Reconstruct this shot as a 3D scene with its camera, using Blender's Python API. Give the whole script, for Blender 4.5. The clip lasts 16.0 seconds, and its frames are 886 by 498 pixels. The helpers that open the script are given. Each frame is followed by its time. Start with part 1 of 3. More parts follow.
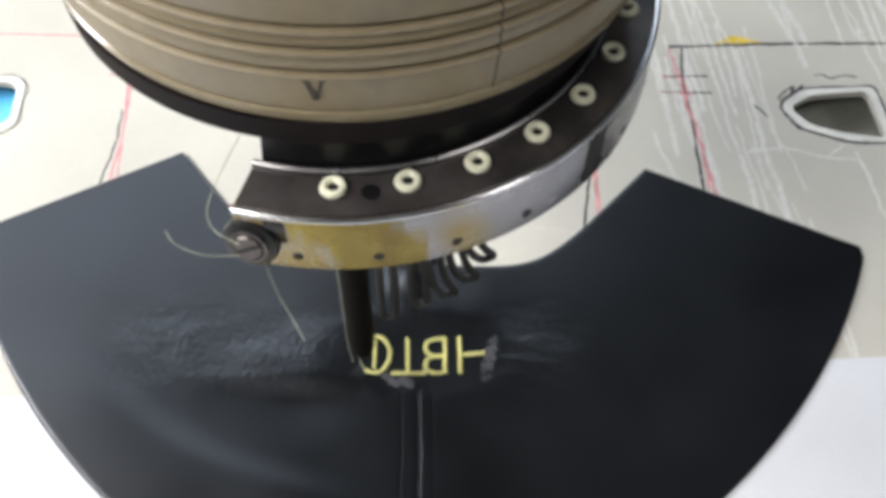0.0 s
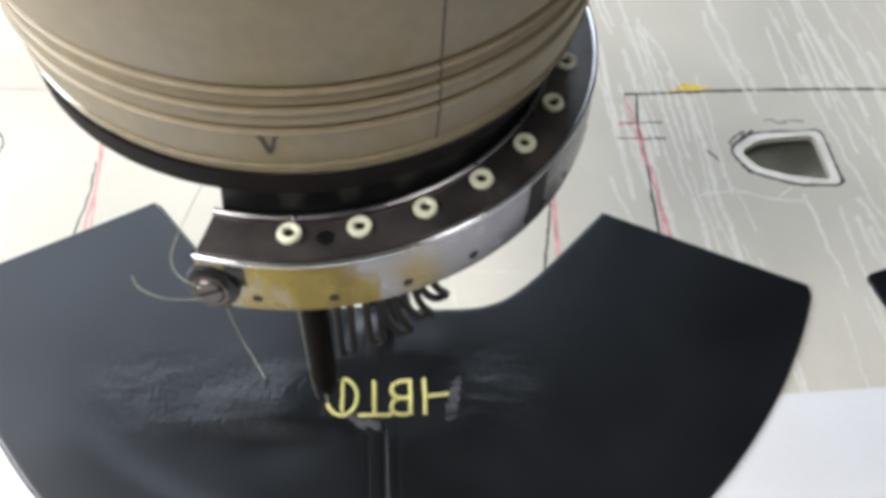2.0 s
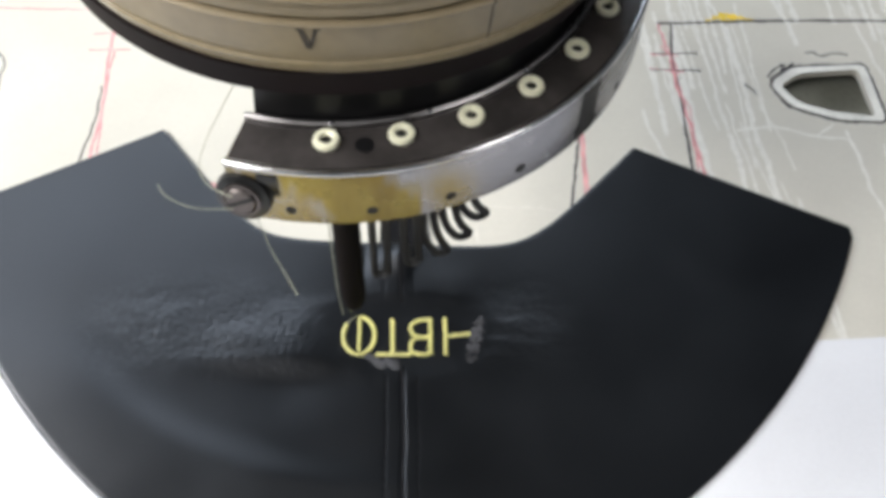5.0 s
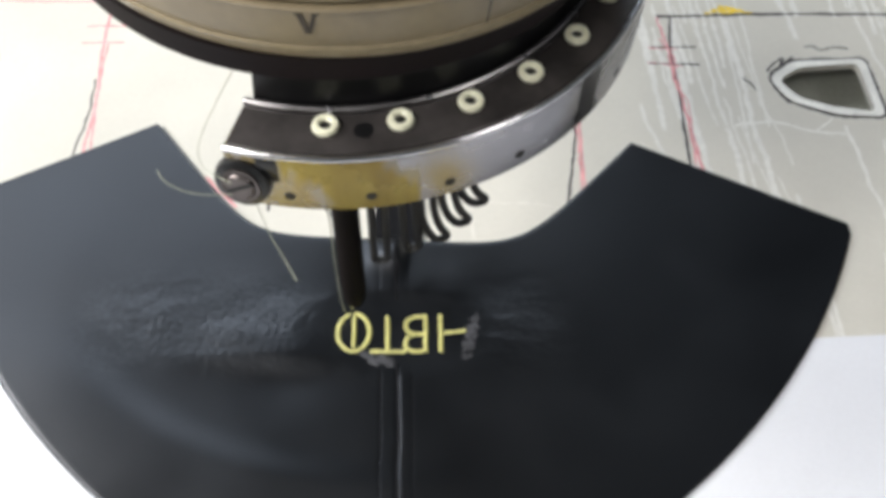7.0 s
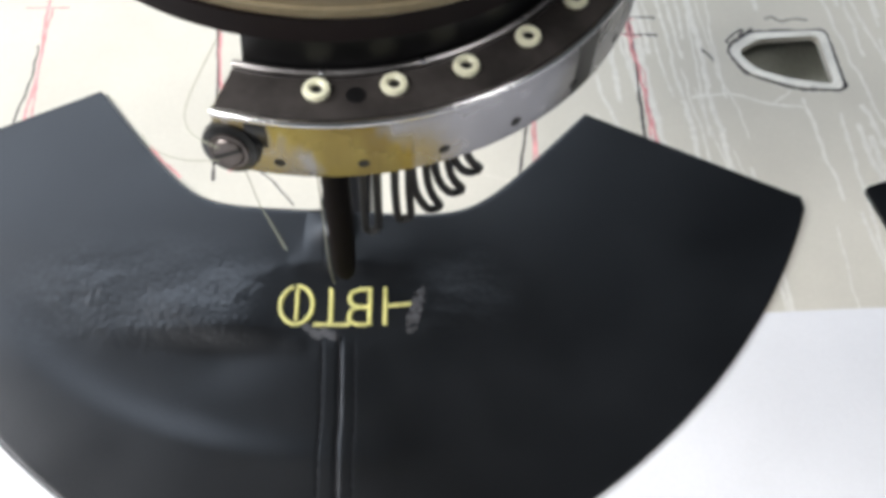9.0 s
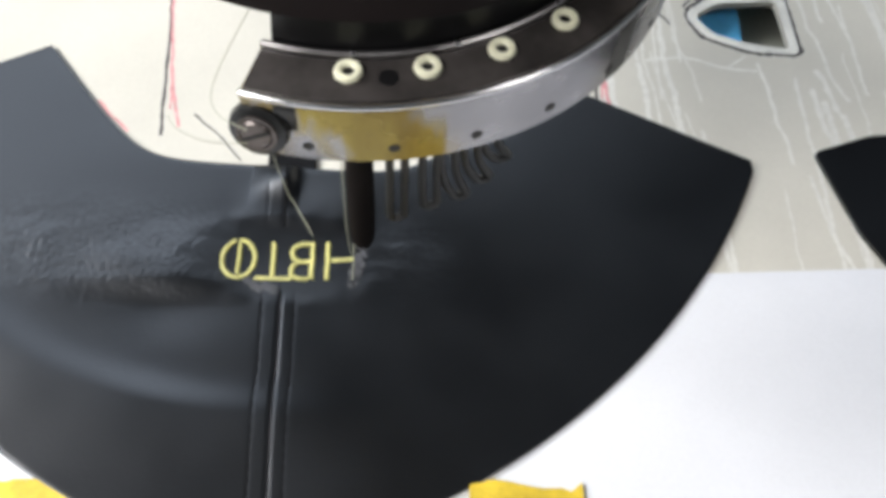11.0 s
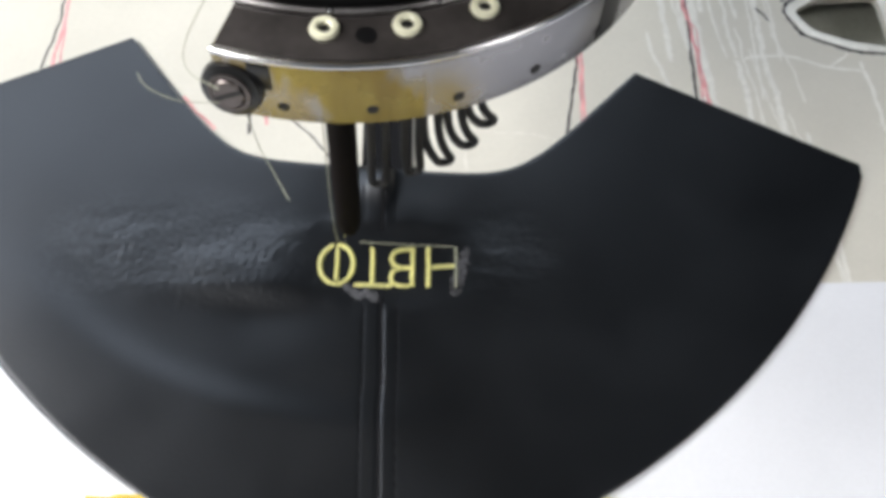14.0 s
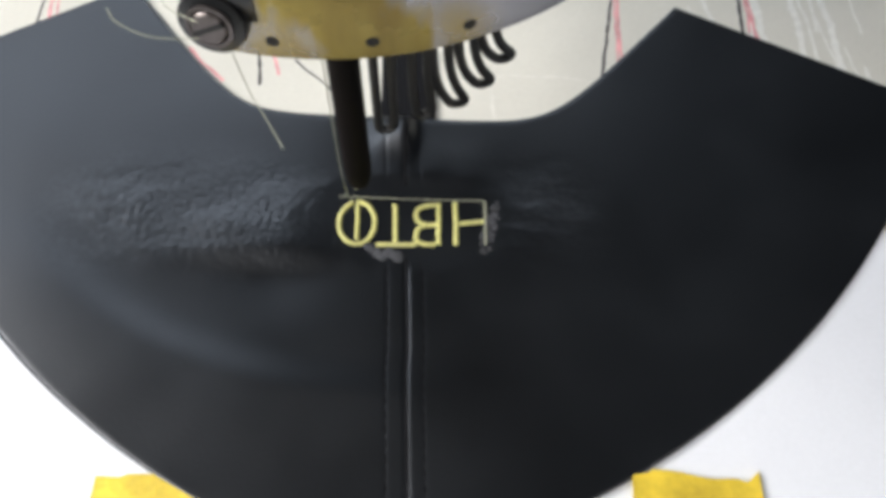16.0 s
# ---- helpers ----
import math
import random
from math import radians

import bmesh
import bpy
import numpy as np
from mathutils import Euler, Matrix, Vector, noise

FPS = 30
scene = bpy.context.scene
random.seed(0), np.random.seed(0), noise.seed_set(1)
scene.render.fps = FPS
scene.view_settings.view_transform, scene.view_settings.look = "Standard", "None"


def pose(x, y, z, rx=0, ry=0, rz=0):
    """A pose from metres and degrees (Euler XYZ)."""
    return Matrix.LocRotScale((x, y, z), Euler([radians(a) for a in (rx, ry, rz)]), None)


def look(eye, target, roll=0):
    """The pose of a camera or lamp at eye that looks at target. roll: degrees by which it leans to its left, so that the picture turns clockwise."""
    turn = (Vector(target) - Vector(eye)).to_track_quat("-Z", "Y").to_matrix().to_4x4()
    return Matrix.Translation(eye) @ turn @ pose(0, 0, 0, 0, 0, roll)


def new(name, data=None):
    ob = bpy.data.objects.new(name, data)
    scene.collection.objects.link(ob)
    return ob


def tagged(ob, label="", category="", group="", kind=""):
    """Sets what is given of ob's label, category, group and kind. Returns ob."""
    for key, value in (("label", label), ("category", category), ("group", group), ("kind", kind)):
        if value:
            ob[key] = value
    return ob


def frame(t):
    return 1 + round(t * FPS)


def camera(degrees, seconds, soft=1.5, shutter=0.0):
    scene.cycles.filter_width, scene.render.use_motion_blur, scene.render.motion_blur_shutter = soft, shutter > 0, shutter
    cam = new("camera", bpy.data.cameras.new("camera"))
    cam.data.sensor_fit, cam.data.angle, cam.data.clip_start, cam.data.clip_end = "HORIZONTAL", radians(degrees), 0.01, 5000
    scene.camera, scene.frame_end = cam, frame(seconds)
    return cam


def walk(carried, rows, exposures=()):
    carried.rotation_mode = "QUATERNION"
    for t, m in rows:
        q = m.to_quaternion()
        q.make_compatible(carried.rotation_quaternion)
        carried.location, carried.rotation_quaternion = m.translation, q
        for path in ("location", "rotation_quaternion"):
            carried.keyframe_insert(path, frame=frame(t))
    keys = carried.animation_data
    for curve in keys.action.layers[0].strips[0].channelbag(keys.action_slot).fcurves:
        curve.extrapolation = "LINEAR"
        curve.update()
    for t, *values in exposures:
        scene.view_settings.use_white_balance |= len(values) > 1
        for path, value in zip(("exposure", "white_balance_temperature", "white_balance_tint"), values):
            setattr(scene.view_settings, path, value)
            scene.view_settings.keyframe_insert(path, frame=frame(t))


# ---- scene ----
# millimetres and degrees
CAMERA_ROWS = (
    (0, 15.61, -104.51, 152.05, 34.095, -0.634, 2.115),
    (0.5, 17.38, -104.91, 152.94, 34.129, -1.025, 1.295),
    (1, 17.06, -106.45, 154.17, 35.094, -1.518, 0.938),
    (1.5, 17.57, -107.50, 157.08, 35.664, -1.568, 0.825),
    (2, 19.20, -107.94, 158.58, 36.208, -1.201, 0.723),
    (2.5, 18.01, -107.58, 157.64, 35.825, -1.583, 0.909),
    (3, 17.65, -107.56, 155.32, 35.292, -1.312, 1.055),
    (3.5, 15.62, -106.98, 153.57, 34.474, -1.662, 1.297),
    (4, 15.05, -106.64, 151.87, 33.699, -1.195, 1.606),
    (6.5, 15.03, -106.68, 150.06, 32.071, -1.414, 1.909),
    (7, 15.20, -106.85, 150.31, 31.956, -1.310, 1.864),
    (7.5, 14.70, -106.75, 148.85, 31.675, -1.602, 1.968),
    (8, 14.56, -106.82, 148.82, 31.290, -1.908, 1.871),
    (8.5, 14.43, -106.58, 147.96, 30.873, -1.995, 1.809),
    (9, 14.47, -106.19, 147.54, 30.546, -2.122, 1.702),
    (9.5, 13.71, -105.17, 145.90, 29.324, -2.298, 2.313),
    (12, 10.28, -104.78, 144.32, 29.935, -2.682, 2.504),
    (12.5, 10.71, -105.10, 142.36, 29.642, -2.604, 2.781),
    (13, 11.34, -105.24, 141.59, 29.312, -2.702, 2.895),
    (13.5, 12.89, -104.58, 141.32, 28.281, -2.690, 3.087),
    (14, 13.47, -104.15, 141.59, 28.365, -2.726, 2.864),
    (14.5, 15.05, -104.06, 141.99, 28.438, -2.542, 2.756),
    (15, 14.07, -104.22, 140.10, 28.171, -2.871, 2.852),
    (15.5, 13.69, -103.50, 139.68, 27.321, -2.930, 2.926),
    (16, 15.06, -99.42, 131.27, 25.823, -0.645, 2.399),
)
SHEET_ROWS = (
    (0, 6.58, 19.38),
    (0.5, 6.42, 18.71),
    (1, 7.17, 18.90),
    (1.5, 7.63, 18.36),
    (2, 7.36, 18.03),
    (2.5, 7.63, 17.63),
    (3, 6.79, 17.38),
    (3.5, 6.96, 16.60),
    (4, 6.63, 16.07),
    (6.5, 4.82, 13.86),
    (7, 4.95, 13.30),
    (7.5, 6.59, 13.64),
    (8, 1.75, 13.12),
    (8.5, 0.64, 14.24),
    (9, -3.08, 12.84),
    (9.5, -8.23, 12.22),
    (9.7, -10.51, 12.37),
    (10.2, -16.0, 13.1),
    (10.8, -16.7, 19.6),
    (11.4, -16.3, 14.6),
    (11.8, -13.16, 14.44),
    (12, -11.32, 13.05),
    (12.5, -6.38, 13.29),
    (13, -0.97, 13.53),
    (13.5, 1.03, 11.80),
    (14, 3.33, 12.75),
    (14.5, 7.07, 13.22),
    (15, 7.04, 13.67),
    (15.5, 6.50, 13.03),
    (16, 4.87, 12.36),
)

cam = camera(50, 16.0, soft=4.5)
walk(cam, [(t, pose(x * 0.001, y * 0.001, z * 0.001, rx, ry, rz)) for t, x, y, z, rx, ry, rz in CAMERA_ROWS], [(0.0, -0.08), (0.5, -0.02), (2.0, 0.0), (9.0, 0.0), (12.0, -0.02), (14.5, -0.06), (15.5, -0.14), (16.0, -0.14)])
MM = 0.001


# ---- light ----
world = bpy.data.worlds.new("room_air")
world.use_nodes = True
world.node_tree.nodes["Background"].inputs[0].default_value = (0.9, 0.95, 1.0, 1)
world.node_tree.nodes["Background"].inputs[1].default_value = 0.02
scene.world = world


def area_lamp(name, eye, target, size_x, size_y, watts, colour):
    lamp = bpy.data.lights.new(name, "AREA")
    lamp.shape, lamp.size, lamp.size_y = "RECTANGLE", size_x, size_y
    lamp.energy, lamp.color = watts, colour
    ob = new(name, lamp)
    ob.matrix_basis = look(eye, target)
    return ob


area_lamp("ceiling_tubes", (-0.95, -0.72, 1.40), (0, 0, 0), 1.0, 0.6, 46, (1.0, 0.975, 0.955))
# added fill that lifts the right side of sheet, ring and housing
area_lamp("right_fill_light", (0.80, -0.42, 1.40), (0, 0, 0), 0.3, 0.95, 8, (1.0, 0.98, 0.975))
# unseen source added for the bluish sheen on the leather; no window is built
area_lamp("leather_sheen_light", (-0.75, 1.05, 1.24), (-0.1, 0, 0), 2.4, 0.8, 28.0, (0.77, 0.87, 1.0))
area_lamp("machine_lamp", (-0.44, 0.03, 0.33), (-0.10, 0.0, 0), 0.20, 0.12, 3.3, (1.0, 0.99, 0.98))


# ---- materials ----
def material(name, base, rough=0.5, metal=0.0, vary=0.15, scale=60.0, fine=900.0, bump=0.1, bump_size=0.0003,
             second=None, grain=0.35, specular=0.5):
    """A surface with two scales of colour change and a fine relief; scale is in features a metre."""
    m = bpy.data.materials.new(name)
    m.use_nodes = True
    nt = m.node_tree
    b = nt.nodes["Principled BSDF"]
    b.inputs["Metallic"].default_value = metal
    b.inputs["Specular IOR Level"].default_value = specular
    co = nt.nodes.new("ShaderNodeTexCoord")
    big, small = nt.nodes.new("ShaderNodeTexNoise"), nt.nodes.new("ShaderNodeTexNoise")
    big.inputs["Scale"].default_value, big.inputs["Detail"].default_value = scale, 5
    small.inputs["Scale"].default_value, small.inputs["Detail"].default_value = fine, 3
    for n in (big, small):
        nt.links.new(co.outputs["Object"], n.inputs["Vector"])
    ramp = nt.nodes.new("ShaderNodeValToRGB")
    ramp.color_ramp.elements[0].position, ramp.color_ramp.elements[1].position = 0.32, 0.68
    dark = tuple(c * (1 - vary) for c in base)
    light = second or tuple(min(1, c * (1 + vary)) for c in base)
    ramp.color_ramp.elements[0].color, ramp.color_ramp.elements[1].color = (*dark, 1), (*light, 1)
    nt.links.new(big.outputs["Fac"], ramp.inputs["Fac"])
    mix = nt.nodes.new("ShaderNodeMix")
    mix.data_type, mix.blend_type = "RGBA", "MULTIPLY"
    mix.inputs[0].default_value = grain
    nt.links.new(ramp.outputs["Color"], mix.inputs[6])
    nt.links.new(small.outputs["Fac"], mix.inputs[7])
    gain = nt.nodes.new("ShaderNodeMix")
    gain.data_type, gain.blend_type = "RGBA", "MULTIPLY"
    gain.inputs[0].default_value = 1.0
    gain.inputs[7].default_value = (1 + 0.55 * grain,) * 3 + (1,)
    nt.links.new(mix.outputs[2], gain.inputs[6])
    nt.links.new(gain.outputs[2], b.inputs["Base Color"])
    rr = nt.nodes.new("ShaderNodeMapRange")
    rr.inputs["To Min"].default_value, rr.inputs["To Max"].default_value = max(0.02, rough - 0.1), min(1, rough + 0.1)
    nt.links.new(big.outputs["Fac"], rr.inputs["Value"])
    nt.links.new(rr.outputs["Result"], b.inputs["Roughness"])
    if bump:
        bp = nt.nodes.new("ShaderNodeBump")
        bp.inputs["Strength"].default_value, bp.inputs["Distance"].default_value = bump, bump_size
        nt.links.new(small.outputs["Fac"], bp.inputs["Height"])
        nt.links.new(bp.outputs["Normal"], b.inputs["Normal"])
    return m


M_WALL = material("painted_wall", (0.26, 0.27, 0.28), 0.8, scale=2, fine=60)
M_FLOOR = material("concrete_floor", (0.16, 0.16, 0.16), 0.7, scale=2, fine=80)
M_BED = material("grey_machine_bed", (0.34, 0.35, 0.30), 0.5, 0.0, scale=30)
M_BLUE = material("blue_plastic", (0.12, 0.50, 0.88), 0.35, scale=40)
M_SHEET = material("backing_sheet", (0.55, 0.528, 0.465), 0.75, vary=0.08, scale=28, fine=1400, bump=0.15, grain=0.12)
M_GLUE = material("dried_glue", (0.675, 0.66, 0.61), 0.5, vary=0.05, scale=90)
M_PAPER = material("white_paper", (0.71, 0.72, 0.755), 0.8, vary=0.03, scale=40, fine=1500, bump=0.12, grain=0.08)
M_INK = material("black_marker_ink", (0.035, 0.03, 0.035), 0.7, vary=0.4, scale=200)
M_RED = material("red_pen_ink", (0.62, 0.27, 0.28), 0.7, vary=0.3, scale=300)
M_CUT = material("pale_cut_edge", (0.72, 0.71, 0.66), 0.8, scale=120)
M_FOLD = material("faint_fold", (0.61, 0.585, 0.525), 0.7, vary=0.05, scale=120)
M_YELLOW = material("yellow_foam_tape", (0.66, 0.47, 0.035), 0.6, vary=0.25, scale=160, bump=0.4)
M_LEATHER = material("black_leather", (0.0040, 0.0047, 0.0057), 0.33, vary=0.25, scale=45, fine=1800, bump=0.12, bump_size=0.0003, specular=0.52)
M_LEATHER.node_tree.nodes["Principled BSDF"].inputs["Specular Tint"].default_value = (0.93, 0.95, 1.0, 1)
M_GLINT = material("glint_grey_leather", (0.036, 0.036, 0.04), 0.5, vary=0.6, scale=400, fine=2500, bump=0.3)
M_SEAM = material("black_seam_and_shade", (0.005, 0.005, 0.006), 0.7, scale=300, specular=0.12)
M_THREAD = material("yellow_thread", (0.66, 0.63, 0.25), 0.55, vary=0.15, scale=500, fine=4000)
M_PALE_THREAD = material("pale_thread", (0.33, 0.335, 0.25), 0.6, vary=0.1, scale=500)
M_BEIGE = material("beige_enamel", (0.235, 0.188, 0.115), 0.38, vary=0.03, scale=25, fine=500, bump=0.05)
M_RIM = material("glossy_beige_rim", (0.25, 0.205, 0.13), 0.16, 0.0, vary=0.05, scale=40, bump=0.02)
M_GROOVE = material("grey_brown_groove", (0.04, 0.03, 0.02), 0.5, scale=60)
M_BLACK = material("black_enamel", (0.006, 0.006, 0.0065), 0.34, vary=0.3, scale=50, bump=0.05)
M_DISC = material("matt_black_disc", (0.010, 0.006, 0.006), 0.6, vary=0.3, scale=50, bump=0.05, specular=0.1)
M_RING_TOP = material("smoked_ring_top", (0.060, 0.054, 0.052), 0.22, 0.3, vary=0.55, scale=85, bump=0.05)
M_STEEL = material("polished_steel", (0.52, 0.52, 0.54), 0.24, 0.95, vary=0.2, scale=120, fine=1500, bump=0.06)
M_POLISHED = material("bright_polished_steel", (0.78, 0.78, 0.79), 0.16, 1.0, vary=0.1, scale=150, bump=0.02, grain=0.1)
M_RING_FACE = material("ring_steel_stain_reflection", (0.32, 0.315, 0.325), 0.27, 0.85, vary=0.22, scale=90, fine=1500, bump=0.02, grain=0.08)
M_DARK_STEEL = material("dark_screw_steel", (0.115, 0.10, 0.095), 0.32, 0.9, vary=0.3, scale=200)
M_LIP = material("dull_lip_steel", (0.24, 0.23, 0.23), 0.3, 0.9, vary=0.35, scale=140, bump=0.03)
M_CERAMIC = material("cream_ceramic", (0.80, 0.79, 0.60), 0.3, vary=0.06, scale=200, bump=0.03)
M_DARK = material("dark_bore", (0.008, 0.008, 0.008), 0.6)
M_RUBBER = material("black_rubber_cord", (0.012, 0.012, 0.012), 0.42, scale=150)
M_TUBE = material("brown_black_tube", (0.009, 0.007, 0.0065), 0.65, vary=0.3, scale=120, bump=0.05, specular=0.1)
M_NEEDLE = material("needle_steel", (0.7, 0.7, 0.7), 0.15, 1.0, scale=100)


def stain_and_reflection(m, axis, start, end, colour):
    """Lets a grease film and painted reflections with a blotchy outline lie over a metal, fading out along one axis of
    the object.
    """
    nt = m.node_tree
    b = nt.nodes["Principled BSDF"]
    co, sep = nt.nodes.new("ShaderNodeTexCoord"), nt.nodes.new("ShaderNodeSeparateXYZ")
    nt.links.new(co.outputs["Object"], sep.inputs[0])
    fade = nt.nodes.new("ShaderNodeMapRange")
    fade.inputs["From Min"].default_value, fade.inputs["From Max"].default_value = start, end
    fade.inputs["To Min"].default_value, fade.inputs["To Max"].default_value = 0.42, -0.2
    nt.links.new(sep.outputs[axis], fade.inputs["Value"])
    mp, tex = nt.nodes.new("ShaderNodeMapping"), nt.nodes.new("ShaderNodeTexNoise")
    mp.inputs["Scale"].default_value = (1.0, 1.0, 0.3)
    tex.inputs["Scale"].default_value, tex.inputs["Detail"].default_value = 130, 4
    nt.links.new(co.outputs["Object"], mp.inputs["Vector"])
    nt.links.new(mp.outputs["Vector"], tex.inputs["Vector"])
    add, ramp = nt.nodes.new("ShaderNodeMath"), nt.nodes.new("ShaderNodeValToRGB")
    nt.links.new(fade.outputs["Result"], add.inputs[0])
    nt.links.new(tex.outputs["Fac"], add.inputs[1])
    ramp.color_ramp.elements[0].position, ramp.color_ramp.elements[1].position = 0.74, 0.83
    nt.links.new(add.outputs[0], ramp.inputs["Fac"])
    mix = nt.nodes.new("ShaderNodeMix")
    mix.data_type = "RGBA"
    old = b.inputs["Base Color"].links[0].from_socket
    nt.links.new(ramp.outputs["Color"], mix.inputs[0])
    nt.links.new(old, mix.inputs[6])
    tone, shade = nt.nodes.new("ShaderNodeTexNoise"), nt.nodes.new("ShaderNodeValToRGB")
    tone.inputs["Scale"].default_value, tone.inputs["Detail"].default_value = 210, 3
    nt.links.new(mp.outputs["Vector"], tone.inputs["Vector"])
    shade.color_ramp.elements[0].position, shade.color_ramp.elements[1].position = 0.36, 0.62
    shade.color_ramp.elements[0].color = (colour[0] * 0.62, colour[1] * 0.55, colour[2] * 0.4, 1)
    shade.color_ramp.elements[1].color = (*colour, 1)
    nt.links.new(tone.outputs["Fac"], shade.inputs["Fac"])
    nt.links.new(shade.outputs["Color"], mix.inputs[7])
    nt.links.new(mix.outputs[2], b.inputs["Base Color"])
    dull = nt.nodes.new("ShaderNodeMapRange")
    dull.inputs["To Min"].default_value, dull.inputs["To Max"].default_value = b.inputs["Metallic"].default_value, 0.35
    nt.links.new(ramp.outputs["Color"], dull.inputs["Value"])
    nt.links.new(dull.outputs["Result"], b.inputs["Metallic"])


def worn_and_sheen(m, patches, colour):
    """Rubbed, greyed patches with a speckled outline, sheen put into their colour; each patch is a centre and two radii
    in metres.
    """
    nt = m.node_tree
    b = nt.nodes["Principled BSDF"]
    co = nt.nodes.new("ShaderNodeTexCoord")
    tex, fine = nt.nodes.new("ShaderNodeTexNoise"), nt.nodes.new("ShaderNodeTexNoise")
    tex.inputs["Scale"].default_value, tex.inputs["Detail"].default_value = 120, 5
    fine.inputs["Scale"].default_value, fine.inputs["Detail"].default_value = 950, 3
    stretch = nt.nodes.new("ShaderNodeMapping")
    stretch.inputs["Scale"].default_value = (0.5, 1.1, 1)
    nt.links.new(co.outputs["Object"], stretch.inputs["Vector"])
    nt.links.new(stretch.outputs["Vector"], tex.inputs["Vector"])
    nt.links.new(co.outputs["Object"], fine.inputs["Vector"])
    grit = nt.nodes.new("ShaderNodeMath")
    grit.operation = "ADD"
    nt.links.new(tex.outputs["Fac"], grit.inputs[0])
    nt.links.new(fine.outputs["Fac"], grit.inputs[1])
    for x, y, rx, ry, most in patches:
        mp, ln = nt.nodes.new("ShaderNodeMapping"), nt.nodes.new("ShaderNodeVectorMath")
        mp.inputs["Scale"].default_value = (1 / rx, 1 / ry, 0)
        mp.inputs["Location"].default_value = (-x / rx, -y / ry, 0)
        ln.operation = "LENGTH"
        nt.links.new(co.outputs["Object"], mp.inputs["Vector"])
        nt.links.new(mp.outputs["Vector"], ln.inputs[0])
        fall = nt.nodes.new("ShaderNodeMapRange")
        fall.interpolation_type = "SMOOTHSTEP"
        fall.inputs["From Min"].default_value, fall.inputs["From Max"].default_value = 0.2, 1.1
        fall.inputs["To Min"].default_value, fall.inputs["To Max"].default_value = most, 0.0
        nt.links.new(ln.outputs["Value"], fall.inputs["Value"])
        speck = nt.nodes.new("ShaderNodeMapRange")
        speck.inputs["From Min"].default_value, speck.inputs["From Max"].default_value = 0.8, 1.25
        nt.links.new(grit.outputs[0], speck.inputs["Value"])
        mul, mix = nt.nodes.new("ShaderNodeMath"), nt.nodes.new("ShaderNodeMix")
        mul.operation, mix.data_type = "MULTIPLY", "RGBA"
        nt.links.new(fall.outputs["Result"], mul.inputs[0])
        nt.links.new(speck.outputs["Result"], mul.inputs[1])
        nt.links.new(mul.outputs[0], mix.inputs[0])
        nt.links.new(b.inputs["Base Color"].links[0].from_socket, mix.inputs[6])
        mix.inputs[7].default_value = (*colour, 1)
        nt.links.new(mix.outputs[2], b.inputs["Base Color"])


# scuffs of the pulled leather, with its sheen painted into the base colour
worn_and_sheen(M_LEATHER, ((-0.027, -0.042, 0.025, 0.012, 0.35), (-0.046, -0.044, 0.010, 0.014, 0.4), (0.023, -0.040, 0.012, 0.009, 0.35)), (0.040, 0.046, 0.054))
# yellow of the ring: part grease, part mirrored colour painted in
stain_and_reflection(M_RING_FACE, 0, 0.006, 0.020, (0.31, 0.238, 0.045))


# ---- mesh helpers (all coordinates in millimetres) ----
def finish(name, bm, mat, smooth=True, angle=35):
    bmesh.ops.recalc_face_normals(bm, faces=bm.faces)
    for v in bm.verts:
        v.co *= MM
    for f in bm.faces:
        f.smooth = smooth
    if smooth:
        for e in bm.edges:
            if len(e.link_faces) == 2 and e.calc_face_angle(0) > radians(angle):
                e.smooth = False
    me = bpy.data.meshes.new(name)
    bm.to_mesh(me)
    bm.free()
    me.materials.append(mat)
    return me


def part(name, bm, mat, parent=None, label="", smooth=True, kind=""):
    ob = new(name, finish(name, bm, mat, smooth))
    ob.parent = parent
    return tagged(ob, label=label, kind=kind)


def thing(name, label, category, group="", kind=""):
    return tagged(new(name), label, category, group, kind)


def box(bm, x0, x1, y0, y1, z0, z1, turn=None):
    vs = [bm.verts.new((x, y, z)) for x in (x0, x1) for y in (y0, y1) for z in (z0, z1)]
    for q in ((0, 1, 3, 2), (4, 6, 7, 5), (0, 4, 5, 1), (2, 3, 7, 6), (0, 2, 6, 4), (1, 5, 7, 3)):
        bm.faces.new([vs[i] for i in q])
    if turn:
        bmesh.ops.transform(bm, matrix=turn, verts=vs)
    return vs


def lathe(profile, a0=0.0, a1=360.0, steps=128, centre=(0, 0), closed=True):
    """Turns a closed profile of (radius, height) about the upright axis, over all or part of a circle."""
    bm = bmesh.new()
    full = abs(a1 - a0) >= 360
    count = steps if full else steps + 1
    rings = []
    for i in range(count):
        a = radians(a0 + (a1 - a0) * i / steps)
        rings.append([bm.verts.new((centre[0] + r * math.cos(a), centre[1] + r * math.sin(a), z)) for r, z in profile])
    n = len(profile)
    for i in range(count if full else steps):
        p, q = rings[i], rings[(i + 1) % count]
        for j in range(n if closed else n - 1):
            bm.faces.new((p[j], q[j], q[(j + 1) % n], p[(j + 1) % n]))
    if not full and closed:
        bm.faces.new(rings[0])
        bm.faces.new(rings[-1])
    return bm


